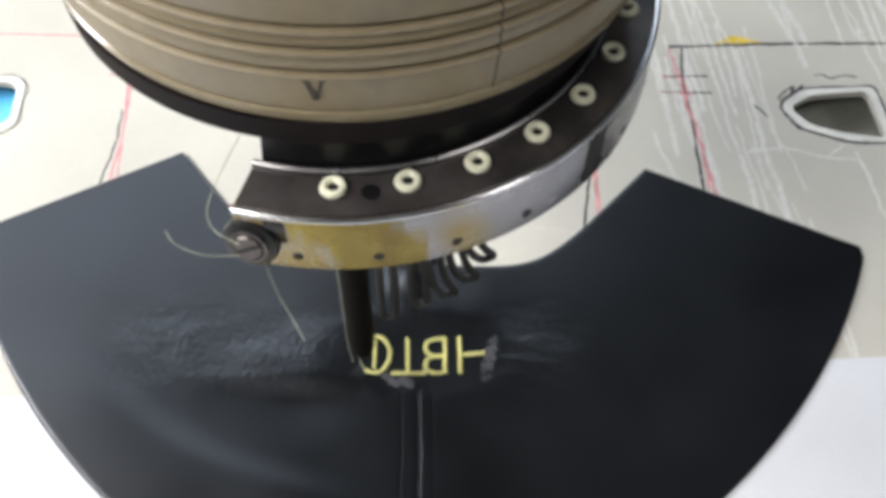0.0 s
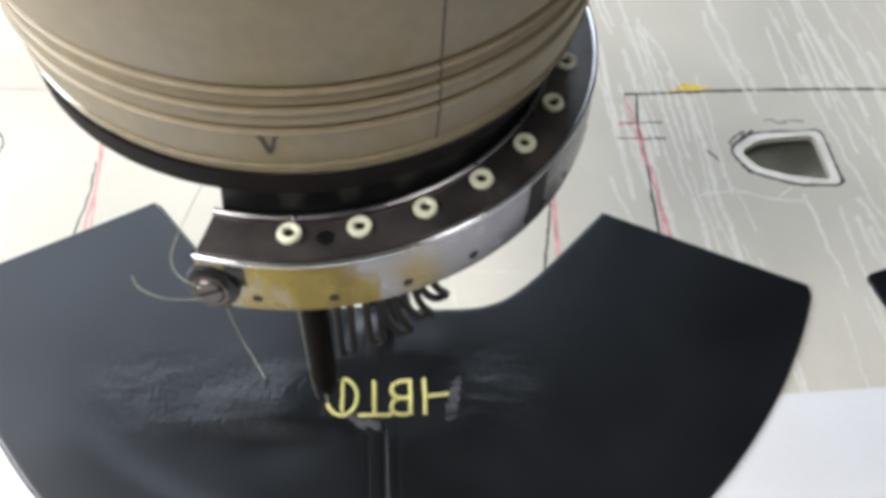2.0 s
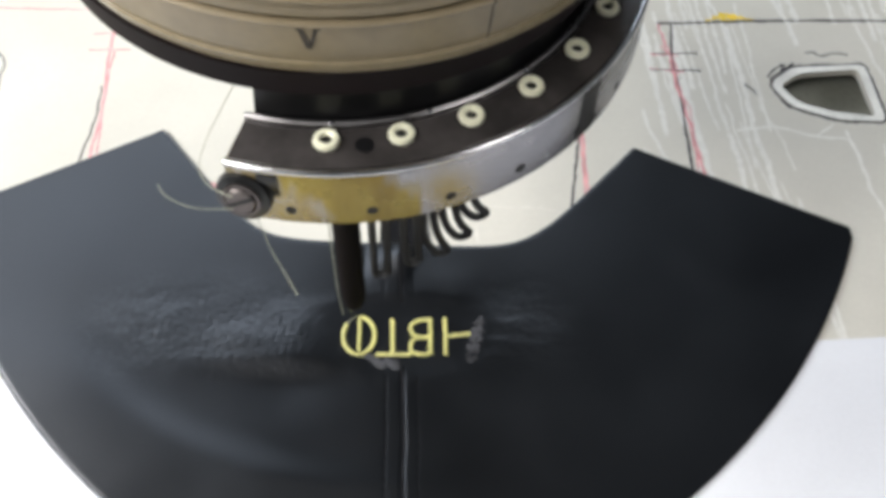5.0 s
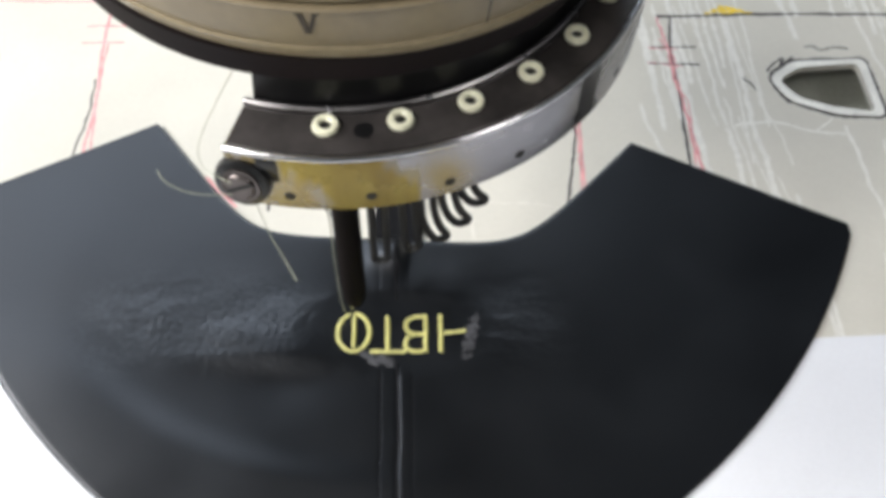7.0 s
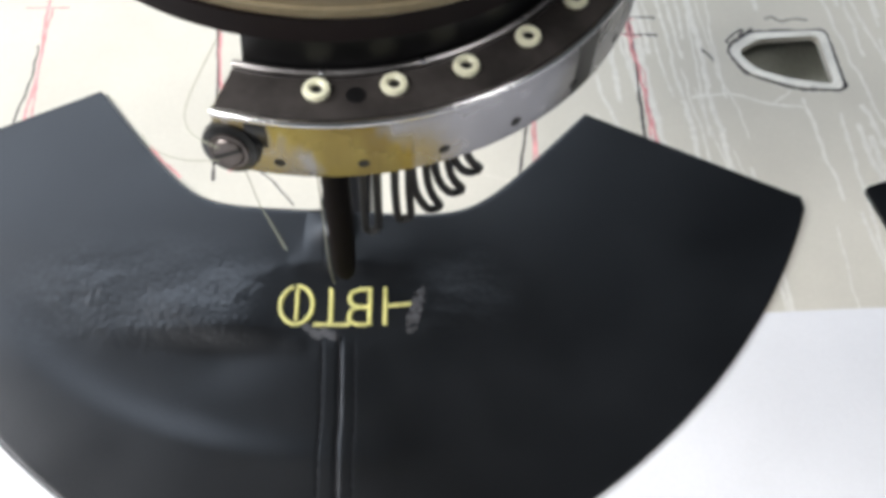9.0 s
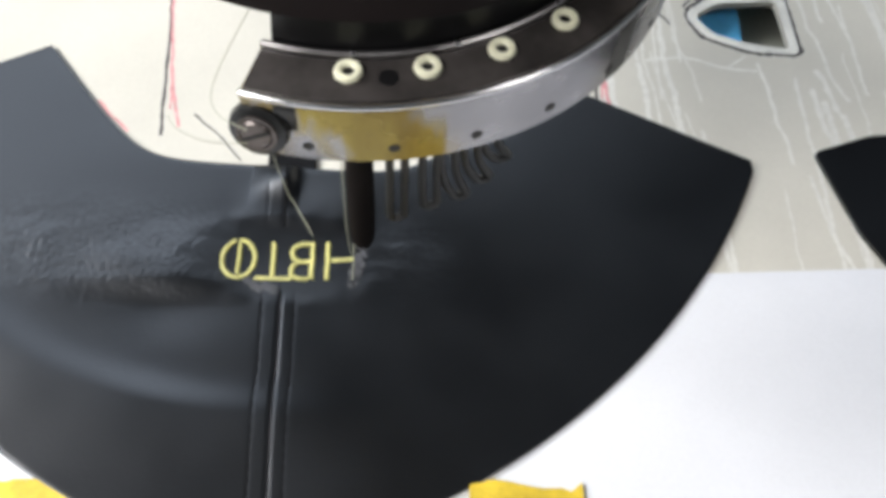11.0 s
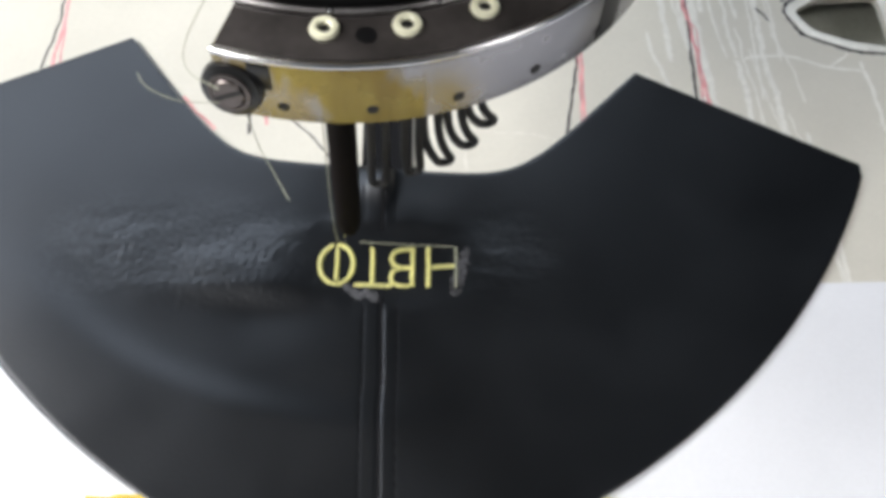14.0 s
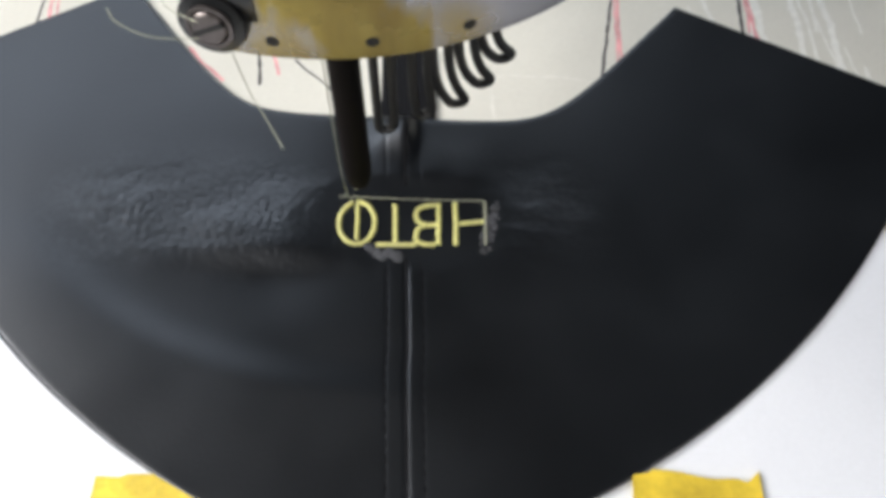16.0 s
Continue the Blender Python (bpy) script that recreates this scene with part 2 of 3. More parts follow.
def tube(bm, path, radius, sides=8):
    """A round cord along a path; its ends are closed."""
    path = [Vector(p) for p in path]
    rings, up = [], Vector((0.31, 0.17, 0.93)).normalized()
    for i, p in enumerate(path):
        d = (path[min(i + 1, len(path) - 1)] - path[max(i - 1, 0)]).normalized()
        if abs(d.dot(up)) > 0.95:
            up = Vector((0.9, 0.3, 0.1)).normalized()
        s = d.cross(up).normalized()
        up = s.cross(d).normalized()
        rings.append([bm.verts.new(p + radius * (math.cos(a) * s + math.sin(a) * up))
                      for a in (2 * math.pi * k / sides for k in range(sides))])
    for p, q in zip(rings, rings[1:]):
        for k in range(sides):
            bm.faces.new((p[k], p[(k + 1) % sides], q[(k + 1) % sides], q[k]))
    bm.faces.new(rings[0])
    bm.faces.new(rings[-1])
    return bm


def smooth_path(points, steps=8):
    """A Catmull-Rom curve through a few points."""
    pts = [Vector(p) for p in points]
    pts = [2 * pts[0] - pts[1]] + pts + [2 * pts[-1] - pts[-2]]
    out = []
    for i in range(1, len(pts) - 2):
        a, b, c, d = pts[i - 1:i + 3]
        for k in range(steps):
            t = k / steps
            out.append(0.5 * (2 * b + (c - a) * t + (2 * a - 5 * b + 4 * c - d) * t * t + (3 * b - a - 3 * c + d) * t ** 3))
    return out + [pts[-2]]


def ribbon(bm, path, width, z, wobble=0.0, thick=0.06):
    """A flat stroke with a slightly uneven width, thick millimetres proud of z."""
    path = smooth_path([(*p, 0) for p in path], 10)
    rows = []
    for i, p in enumerate(path):
        d = (path[min(i + 1, len(path) - 1)] - path[max(i - 1, 0)]).normalized()
        s = Vector((-d.y, d.x, 0)) * width / 2 * (1 + wobble * noise.noise(p * 0.9))
        c = p + Vector((-d.y, d.x, 0)) * wobble * 0.5 * noise.noise(p * 0.35)
        rows.append((bm.verts.new((c.x + s.x, c.y + s.y, z)), bm.verts.new((c.x, c.y, z + thick)),
                     bm.verts.new((c.x - s.x, c.y - s.y, z))))
    for p, q in zip(rows, rows[1:]):
        bm.faces.new((p[0], q[0], q[1], p[1]))
        bm.faces.new((p[1], q[1], q[2], p[2]))
    return bm


# ---- room ----
def build_room():
    for name, b, mat in (("floor", (-2.2, 2.2, -2.2, 2.2, -0.85, -0.80), M_FLOOR),
                         ("ceiling", (-2.2, 2.2, -2.2, 2.2, 1.45, 1.50), M_WALL),
                         ("wall_north", (-2.2, 2.2, 2.2, 2.25, -0.80, 1.45), M_WALL),
                         ("wall_south", (-2.2, 2.2, -2.25, -2.2, -0.80, 1.45), M_WALL),
                         ("wall_east", (2.2, 2.25, -2.2, 2.2, -0.80, 1.45), M_WALL),
                         ("wall_west", (-2.25, -2.2, -2.2, 2.2, -0.80, 1.45), M_WALL)):
        bm = bmesh.new()
        box(bm, *(v / MM for v in b))
        tagged(part(name, bm, mat, smooth=False), "plain " + mat.name.replace("_", " "), "room", kind="structure")


build_room()


def build_bed():
    bed = thing("machine_bed", "dull grey metal machine bed under the backing sheet", "machine bed")
    bm = bmesh.new()
    box(bm, -420, 420, -320, 420, -60, -9)
    part("bed_plate", bm, M_BED, bed, smooth=False)
    bm = bmesh.new()
    box(bm, -400, 400, -300, 400, -800, -60)
    part("bed_cabinet", bm, M_BED, bed, smooth=False)
    for x, y, w, d in ((-100, 40, 36, 46), (70.0, 39.5, 11, 13)):
        tray = thing("blue_tray", "bright blue plastic piece lying on the machine bed", "tray")
        bm = bmesh.new()
        box(bm, x - w / 2, x + w / 2, y - d / 2, y + d / 2, -9, -5.0)
        bmesh.ops.bevel(bm, geom=bm.edges[:], offset=0.6, segments=2, affect="EDGES")
        part("tray_body", bm, M_BLUE, tray)


build_bed()


# ---- backing sheet with its cut holes and pen lines ----
RIGHT_HOLE = ((80.5, 19.3), (85.4, 23.1), (98.4, 25.0), (99.6, 11.5), (91, 12.5), (84, 14.6))
LEFT_HOLE = ((-98, 18.6), (-88.7, 18.6), (-86.8, 16.6), (-86.0, 8.4), (-87.4, 6.6), (-98, 6.0))


def rounded(points, r, steps=4):
    """The outline of a polygon with its corners rounded."""
    out, n = [], len(points)
    for i in range(n):
        p, a, b = (Vector(points[(i + k) % n]) for k in (0, -1, 1))
        u, v = (a - p), (b - p)
        k = min(r, u.length * 0.45, v.length * 0.45)
        s, e = p + u.normalized() * k, p + v.normalized() * k
        for j in range(steps + 1):
            t = j / steps
            out.append(s * (1 - t) ** 2 + p * 2 * t * (1 - t) + e * t * t)
    return out


def grow(points, d):
    c = sum((Vector(p) for p in points), Vector((0, 0))) / len(points)
    return [tuple(Vector(p) + (Vector(p) - c).normalized() * d) for p in points]


def plate_with_holes(outline, holes, z0, z1):
    bm = bmesh.new()
    edges = []
    for loop in (outline, *holes):
        vs = [bm.verts.new((p[0], p[1], z1)) for p in loop]
        edges += [bm.edges.new((vs[i], vs[(i + 1) % len(vs)])) for i in range(len(vs))]
    bmesh.ops.triangle_fill(bm, use_beauty=True, edges=edges)
    made = bmesh.ops.extrude_face_region(bm, geom=bm.faces[:])
    bmesh.ops.translate(bm, verts=[g for g in made["geom"] if isinstance(g, bmesh.types.BMVert)], vec=(0, 0, z0 - z1))
    return bm


MOVED = []


def build_sheet():
    sheet = thing("backing_sheet", "grey-white backing sheet with pen lines, glue streaks and two cut holes", "backing sheet")
    holes = [rounded(RIGHT_HOLE, 1.9), rounded(LEFT_HOLE, 1.6)]
    outline = [(-260, -190), (260, -190), (260, 240), (-260, 240)]
    part("sheet", plate_with_holes(outline, holes, -1.6, -0.15), M_SHEET, sheet, smooth=False)
    for hole, d in ((RIGHT_HOLE, 2.2), (LEFT_HOLE, 2.2)):
        rim = plate_with_holes(rounded(grow(hole, d), 2), [rounded(grow(hole, 0.05), 1.7)], -0.14, 0.05)
        part("hole_rim", rim, M_CUT, sheet, "pale rim around a cut hole", smooth=False)
        loop = rounded(grow(hole, d + 0.5), 2.4)
        bm = bmesh.new()
        ribbon(bm, [tuple(p) for p in loop] + [tuple(loop[0])], 0.75 if hole is RIGHT_HOLE else 0.32, -0.14, 1.0)
        part("hole_outline", bm, M_INK, sheet, "black pen line round a hole")

    def line(name, mat, width, *points, wobble=0.6):
        bm = bmesh.new()
        ribbon(bm, points, width, -0.14, wobble)
        part(name, bm, mat, sheet)

    # outlines of the pieces to be laid on, right and left
    line("pen_line", M_INK, 0.75, (55.9, 36.7), (75.6, 38.4), (96, 39.8), (130, 41))
    line("pen_line", M_INK, 0.6, (59.1, 37.4), (58.1, 28), (58.7, 19.2), (59, 5.3), (59.3, -4), (60, -12))
    line("red_line", M_RED, 0.6, (55.9, 36.4), (57.6, 27), (58.6, 16.7), (60.4, 5.3), (61.4, -5), (62, -14))
    line("red_line", M_RED, 0.4, (56.6, 34), (58.4, 22), (59.6, 10), (60.4, -1), (60.2, -10))
    line("pen_tick", M_INK, 0.5, (54, 27.6), (63.8, 27.9))
    line("pen_tick", M_INK, 0.5, (53, 22.6), (64, 22.9))
    line("pen_line", M_INK, 0.5, (37.2, 16), (36.6, 4), (35.6, -6), (34.5, -15), (34, -22))
    line("red_line", M_RED, 0.5, (37.8, 14), (37.6, 2), (37.9, -9), (38.6, -16), (39, -22))
    line("red_line", M_RED, 0.35, (36.5, 10), (37.2, -4), (37.3, -16))
    line("pen_line", M_INK, 0.55, (-28.6, 24), (-25.9, 7), (-24.2, -8), (-22.9, -19.2))
    line("red_line", M_RED, 0.55, (-28.4, 30), (-26.8, 14), (-25.1, 5), (-22.6, -8), (-20, -17))
    line("red_line", M_RED, 0.4, (-27.6, 22), (-25.6, 8), (-23.6, -4), (-22.2, -13))
    line("red_line", M_RED, 0.5, (-30.4, 19.6), (-28, 19.2), (-25.6, 19.4))
    line("pen_line", M_INK, 0.35, (-17.5, -13.8), (-12, -18.6), (-7.3, -23.8))
    line("red_line", M_RED, 0.5, (-36, -12), (-33, -15), (-29, -18.6))
    line("red_line", M_RED, 0.6, (-64, 33), (-63.2, 20), (-61.4, 6), (-61, -8))
    line("red_line", M_RED, 0.4, (-62.4, 22), (-61.6, 8), (-60.4, -1), (-59.4, -10))
    line("pen_line", M_INK, 0.4, (-62.9, 12), (-62.2, 3), (-63, -8))
    line("red_line", M_RED, 0.45, (-110, 33.2), (-90, 33.7), (-77, 34), (-62, 34.6))
    line("red_tick", M_RED, 0.4, (-68, 27), (-59, 27.4))
    line("red_tick", M_RED, 0.4, (-68, 22), (-59, 22.6))
    line("pen_tick", M_INK, 0.5, (73.0, 19.6), (74.6, 17.8), (75.2, 16.4))
    line("pen_scribble", M_INK, 0.4, (87.5, 29.4), (89.4, 29.9), (91, 28.6), (94, 29.6), (97, 29.2))
    line("crease", M_CUT, 0.5, (69.5, 6.6), (75, 7.6), (80, 7.4), (86, 5.6), (92, 5.4))
    line("crease", M_CUT, 0.4, (86, 5.6), (89, 8.2), (90, 9.6))
    for x0, x1, y, w in ((68.5, 75.5, 39.3, 0.9), (70, 74, 40.2, 0.7), (66.8, 71.5, 38.4, 0.5), (71, 77.5, 38.7, 0.45)):
        line("yellow_mark", M_YELLOW, w, (x0, y), ((x0 + x1) / 2, y + 0.4), (x1, y + 0.1), wobble=0.9)
    line("red_tick", M_RED, 0.45, (53.4, 27.3), (59.6, 27.2))
    line("red_tick", M_RED, 0.45, (52.8, 22.9), (60.2, 22.2))
    line("red_line", M_RED, 0.45, (56.2, 30), (58.9, 24), (58.2, 18), (60.6, 11), (60.2, 2), (62.0, -6), (62.6, -14))
    line("pen_scribble", M_INK, 0.5, (78.4, 21.6), (80.2, 24.4), (82.4, 25.6), (81.6, 23.6), (84.6, 26.2))
    # faint folds across the sheet inside the throat of the leather
    line("fold_line", M_FOLD, 0.3, (6, -14.6), (16, -15.4), (26, -15.0), (33, -16))
    line("fold_line", M_FOLD, 0.5, (15.5, -3), (16.2, -12), (15.8, -18), (16.4, -24))
    # long white glue streaks on the part beyond the machine head
    rng = random.Random(4)
    for _ in range(120):
        x, y = rng.uniform(46, 150), rng.uniform(-28, 85)
        n, lean = rng.randint(4, 11), rng.uniform(-0.24, -0.04)
        pts = [(x, y)]
        for _ in range(n):
            y -= rng.uniform(3, 7)
            x -= lean * rng.uniform(2, 8)
            pts.append((x, y))
        if any(77 < px < 102 and 9 < py < 29 for px, py in pts):
            continue
        bm = bmesh.new()
        ribbon(bm, pts, rng.choice((0.35, 0.5, 0.7, 1.1)), -0.145, 0.7, 0.05)
        part("glue_streak", bm, M_GLUE, sheet)
    for x0, x1, y0, y1 in ((-260, -246, -190, 240), (246, 260, -190, 240), (-246, 246, -190, -176), (-246, 246, 226, 240)):
        bm = bmesh.new()
        box(bm, x0, x1, y0, y1, -9, -1.6)
        part("frame_rail", bm, M_STEEL, sheet, smooth=False)
    MOVED.append(sheet)

    paper = thing("white_paper", "plain white paper under the lower edge of the leather", "paper")
    bm = bmesh.new()
    nx, ny = 160, 80
    grid = [[None] * (ny + 1) for _ in range(nx + 1)]
    for i in range(nx + 1):
        for j in range(ny + 1):
            x = -240 + 480 * i / nx
            top = -49.2 + 0.095 * x
            y = top + (-185 - top) * j / ny
            z = 0.02 + 0.13 * (noise.noise((x * 0.03, y * 0.03, 3)) + 1) + 0.03 * noise.noise((x * 0.16, y * 0.16, 6))
            grid[i][j] = bm.verts.new((x, y, z * min(1, j / 2 + 0.3)))
    for i in range(nx):
        for j in range(ny):
            bm.faces.new((grid[i][j], grid[i + 1][j], grid[i + 1][j + 1], grid[i][j + 1]))
    made = bmesh.ops.extrude_face_region(bm, geom=bm.faces[:])
    bmesh.ops.translate(bm, verts=[g for g in made["geom"] if isinstance(g, bmesh.types.BMVert)], vec=(0, 0, -0.12))
    part("paper_sheet", bm, M_PAPER, paper)
    MOVED.append(paper)

    rng = random.Random(9)
    for x0, x1, y0, y1 in ((-37, -12, -112, -84.6), (36, 54, -110, -81.4)):
        tape = thing("yellow_tape", "torn piece of bright yellow foam tape beside the leather", "tape", "tape pieces")
        pts = []
        for a, b, n in (((x0, y0), (x1, y0), 5), ((x1, y0), (x1, y1), 8), ((x1, y1), (x0, y1), 9), ((x0, y1), (x0, y0), 8)):
            for k in range(n):
                t = k / n
                pts.append((a[0] + (b[0] - a[0]) * t + rng.uniform(-1, 1), a[1] + (b[1] - a[1]) * t + rng.uniform(-0.8, 0.8)))
        part("tape_body", plate_with_holes(pts, [], 0.34, 0.95), M_YELLOW, tape, smooth=False)
        MOVED.append(tape)


build_sheet()


# ---- leather ----
THICK = 0.85
LETTER_SHIFT = -0.7


def throat(x):
    a, b, k = 1.18 * abs(x) - 55.9, -25.3, 0.25
    return max(a, b) + math.log(1 + math.exp(-k * abs(a - b))) / k


def inner_edge(s):
    """From the outer corner along the straight end, round the throat to the other corner; s from -1 to 1."""
    a = abs(s)
    if a < 0.62:
        x = 47.5 * a / 0.62
        return (math.copysign(x, s), throat(x))
    t = (a - 0.62) / 0.38
    end = (87.6, -17.4) if s > 0 else (-85.2, -22.2)
    start = (math.copysign(47.5, s), throat(47.5))
    return (start[0] + (end[0] - start[0]) * t, start[1] + (end[1] - start[1]) * t)


def outer_edge(s):
    """The curved outer edge between the same corners, from an arc on each side."""
    side = 1 if s >= 0 else -1
    a0 = math.atan2(-97.0 - 22.6, 28.7)
    a1 = math.atan2(-20.0 - 22.6, 115.2) if side > 0 else math.atan2(-24.5 - 22.6, 113.6)
    a = a0 + (a1 - a0) * abs(s)
    r = 122.9 if side > 0 else 122.9 - 0.5 * min(1, abs(s) * 4)
    return (1.2 + side * (r * math.cos(a) - 28.7), 22.6 + r * math.sin(a))


def seam_x(y):
    return 3.5 + 0.070 * (-50 - y) - 0.3 / (1 + math.exp((y + 67) / 0.8))


def relief(x, y):
    """Height of the leather: a stiffener under it, creases where the needle has pulled it, and the seam."""
    e = math.hypot((x - 1) / 50, (y + 37) / 30)
    z = 0.3 / (1 + math.exp((e - 1) * 9))
    low = 1 / (1 + math.exp((y + 50) / 4)) / (1 + math.exp((x - 4) / 8))
    z += 1.0 * math.exp(-((e - 1.2) / (0.135 if e < 1.2 else 0.42)) ** 2) * (0.06 + 0.94 * low) * (1 + 0.35 / (1 + math.exp(-(x + 18) / 5)))
    z += 0.25 * noise.noise((x * 0.028, y * 0.028, 7))
    # pebbled and creased field where the needle has pulled the leather
    w = math.exp(-((x + 24) / 17) ** 2 - ((y + 45) / 9) ** 2)
    z += w * (0.20 * noise.noise((x * 0.10, y * 0.22, 1)) + 0.03 * noise.noise((x * 0.42, y * 0.62, 5)) + 0.09 * noise.noise((x * 1.3, y * 1.5, 2)))
    v = y + 48.8 - 0.03 * x
    z += 0.75 * math.exp(-((x + 17) / 11) ** 2 - (v / (8.5 if v > 0 else 2.6)) ** 2)
    w = math.exp(-((x + 40) / 9) ** 2 - ((y + 43) / 9) ** 2)
    z += w * (0.06 * noise.noise((x * 0.3, y * 0.6, 6)) + 0.04 * noise.noise((x * 1.3, y * 1.6, 8)))
    v = y + 54.2 - 0.03 * x
    z -= 0.65 * math.exp(-(v / (3.0 if v > 0 else 7.0)) ** 2 - ((x + 16) / 10.5) ** 2)
    w = math.exp(-((x - 24) / 8) ** 2 - ((y + 43) / 8) ** 2)
    z += w * (0.20 * noise.noise((x * 0.15, y * 0.45, 3)) + 0.06 * noise.noise((x * 0.6, y * 1.2, 9)))
    # hump over the seam's end, falling to the throat, and the steep drop from it to the letters
    h = max(0.0, min(1.0, (x + 4.5) / 6.5)) if x < 2 else math.exp(-((x - 2) / 1.6) ** 2)
    v = y + 28.5
    z += 2.4 * h * math.exp(-(v / (4.5 if v > 0 else 4.2)) ** 2)
    v = y + 35.8
    z += 0.5 * math.exp(-((x - 6) / 10.5) ** 4) * math.exp(-(v / (5.5 if v > 0 else 2.2)) ** 2)
    # the stitched field is drawn in, with a swollen edge round it
    d = math.hypot((x - 4) / 14.5, (y + 44.7) / 7.0)
    z += -0.6 * math.exp(-(d / 0.95) ** 2) + 0.16 * math.exp(-((d - 1.2) / 0.25) ** 2) * (0.6 + 0.6 * noise.noise((x * 0.3, y * 0.3, 4)))
    # folded seam, hidden only where the letters lie on it
    f = min(1, (-50 - y) / 3) if y < -50 else min(1, (y + 38.5) / 2) * 0.7 if y > -38.5 else 0
    if f > 0:
        sx = seam_x(y)
        z += f * (-0.2 * math.exp(-((x - sx) / 0.45) ** 2))
        if y < -50:
            z += f * 0.05 * max(0.0, min(1.0, (x - sx + 3.0) / 2.2)) * (1 if x < sx else math.exp(-((x - sx) / 1.2) ** 2))
        z += f * (-0.06 * math.exp(-((x - sx + 3.0) / 0.3) ** 2) - 0.06 * math.exp(-((x - sx - 2.4) / 0.25) ** 2))
    return z


def build_leather():
    leather = thing("leather_piece", "black fan-shaped leather piece with yellow embroidered letters, laid on the sheet", "leather piece")
    bm = bmesh.new()
    nu, nv = 860, 250
    cols = []
    for i in range(nu + 1):
        u = -1 + 2 * i / nu
        s = u if abs(u) > 0.4 else u * (0.55 + 0.45 * abs(u) / 0.4)
        p, q = inner_edge(s), outer_edge(s)
        col = []
        for j in range(nv + 1):
            t = j / nv
            x, y = p[0] + (q[0] - p[0]) * t, p[1] + (q[1] - p[1]) * t
            rim = min(t, 1 - t) * math.hypot(q[0] - p[0], q[1] - p[1])
            rim = min(rim, (1 - abs(u)) * 60)
            k = min(1, 0.6 + rim / 3)
            z = THICK - 0.1 * (1 - min(1, rim / 0.6)) ** 2 + relief(x, y) * k * k * (3 - 2 * k)
            col.append(bm.verts.new((x, y, z)))
        cols.append(col)
    for i in range(nu):
        for j in range(nv):
            bm.faces.new((cols[i][j], cols[i][j + 1], cols[i + 1][j + 1], cols[i + 1][j]))
    loop = [c[0] for c in cols] + cols[-1][1:] + [c[-1] for c in cols[-2::-1]] + cols[0][-2:0:-1]
    low = [bm.verts.new((v.co.x, v.co.y, 0.32)) for v in loop]
    for i in range(len(loop)):
        j = (i + 1) % len(loop)
        bm.faces.new((loop[i], loop[j], low[j], low[i]))
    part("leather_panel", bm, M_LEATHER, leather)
    bm = bmesh.new()
    box(bm, -3.4, 5.4, -27, -11, 0.0, 0.95, pose(0, 0, 0, 0, 0, 3))
    bmesh.ops.bevel(bm, geom=bm.edges[:], offset=0.25, segments=2, affect="EDGES")
    part("seam_tab", bm, M_SEAM, leather, "dark end of the folded seam standing past the edge")
    # dark strip that paints the shade in the seam's groove, and the row of small stitches on either side of it
    for y0, y1 in ((-94.5, -50.6), (-38.0, -26.5)):
        bm = bmesh.new()
        n = 60
        tube(bm, [(seam_x(y), y, THICK + relief(seam_x(y), y) - 0.2) for y in (y0 + (y1 - y0) * k / n for k in range(n + 1))], 0.38, 8)
        part("seam_groove_shade", bm, M_SEAM, leather, "dark strip standing for the shade in the seam's groove")
    for dx in (-3.0, 2.4):
        bm = bmesh.new()
        y = -94.0
        while y < -52:
            a, b = seam_x(y) + dx, seam_x(y + 1.7) + dx
            za, zb = THICK + relief(a, y), THICK + relief(b, y + 1.7)
            tube(bm, [(a, y, za - 0.12), (a * 0.5 + b * 0.5, y + 0.85, (za + zb) / 2 + 0.06), (b, y + 1.7, zb - 0.12)], 0.15, 5)
            y += 2.0
        tagged(part("side_stitches", bm, M_SEAM, leather, "row of small black stitches beside the seam"), kind="stuff")
    return leather


LEATHER = build_leather()
MOVED.append(LEATHER)


def build_other_leather():
    other = thing("leather_scrap", "another black leather piece lying on the sheet beyond", "leather piece")
    pts = [(100.2, -14.6), (112, -9.8), (150, -6), (168, -30), (140, -75), (118, -52), (106, -32)]
    part("scrap_panel", plate_with_holes(rounded(pts, 1.2), [], -0.12, THICK), M_LEATHER, other, smooth=False)
    MOVED.append(other)


build_other_leather()


# ---- embroidered letters: satin stitches across each stroke ----
RISING = []


def stitch(bm, a, b, r, z):
    """One thread laid from a to b, arched over the leather."""
    m = ((a[0] + b[0]) / 2, (a[1] + b[1]) / 2)
    tube(bm, [(*a, z - 0.25), (a[0] * 0.75 + b[0] * 0.25, a[1] * 0.75 + b[1] * 0.25, z + 0.12), (*m, z + 0.2),
              (a[0] * 0.25 + b[0] * 0.75, a[1] * 0.25 + b[1] * 0.75, z + 0.12), (*b, z - 0.25)], r, 5)


def satin(name, path, width, sewn=None, mat=None, gap=0.24, r=0.14):
    """Zigzag threads across a stroke; sewn: the second at which it has been stitched."""
    bm = bmesh.new()
    pts = [Vector((p[0], p[1] + LETTER_SHIFT, 0)) for p in path]
    rng = random.Random(len(pts) * 7 + int(abs(pts[0].x * 100)))
    for a, b in zip(pts, pts[1:]):
        d = b - a
        n = max(1, round(d.length / gap))
        for k in range(n):
            c = a + d * (k + 0.5) / n
            s = Vector((-d.y, d.x, 0)).normalized() * width / 2
            s += d.normalized() * 0.12 
            j = rng.uniform(-0.08, 0.08)
            z = THICK + relief(c.x, c.y) + 0.12
            stitch(bm, (c.x + s.x + j, c.y + s.y), (c.x - s.x + j, c.y - s.y), r, z)
    ob = part(name, bm, mat or M_THREAD, LEATHER, "yellow satin-stitched letter stroke")
    if sewn is not None:
        RISING.append((ob, sewn))
    return ob


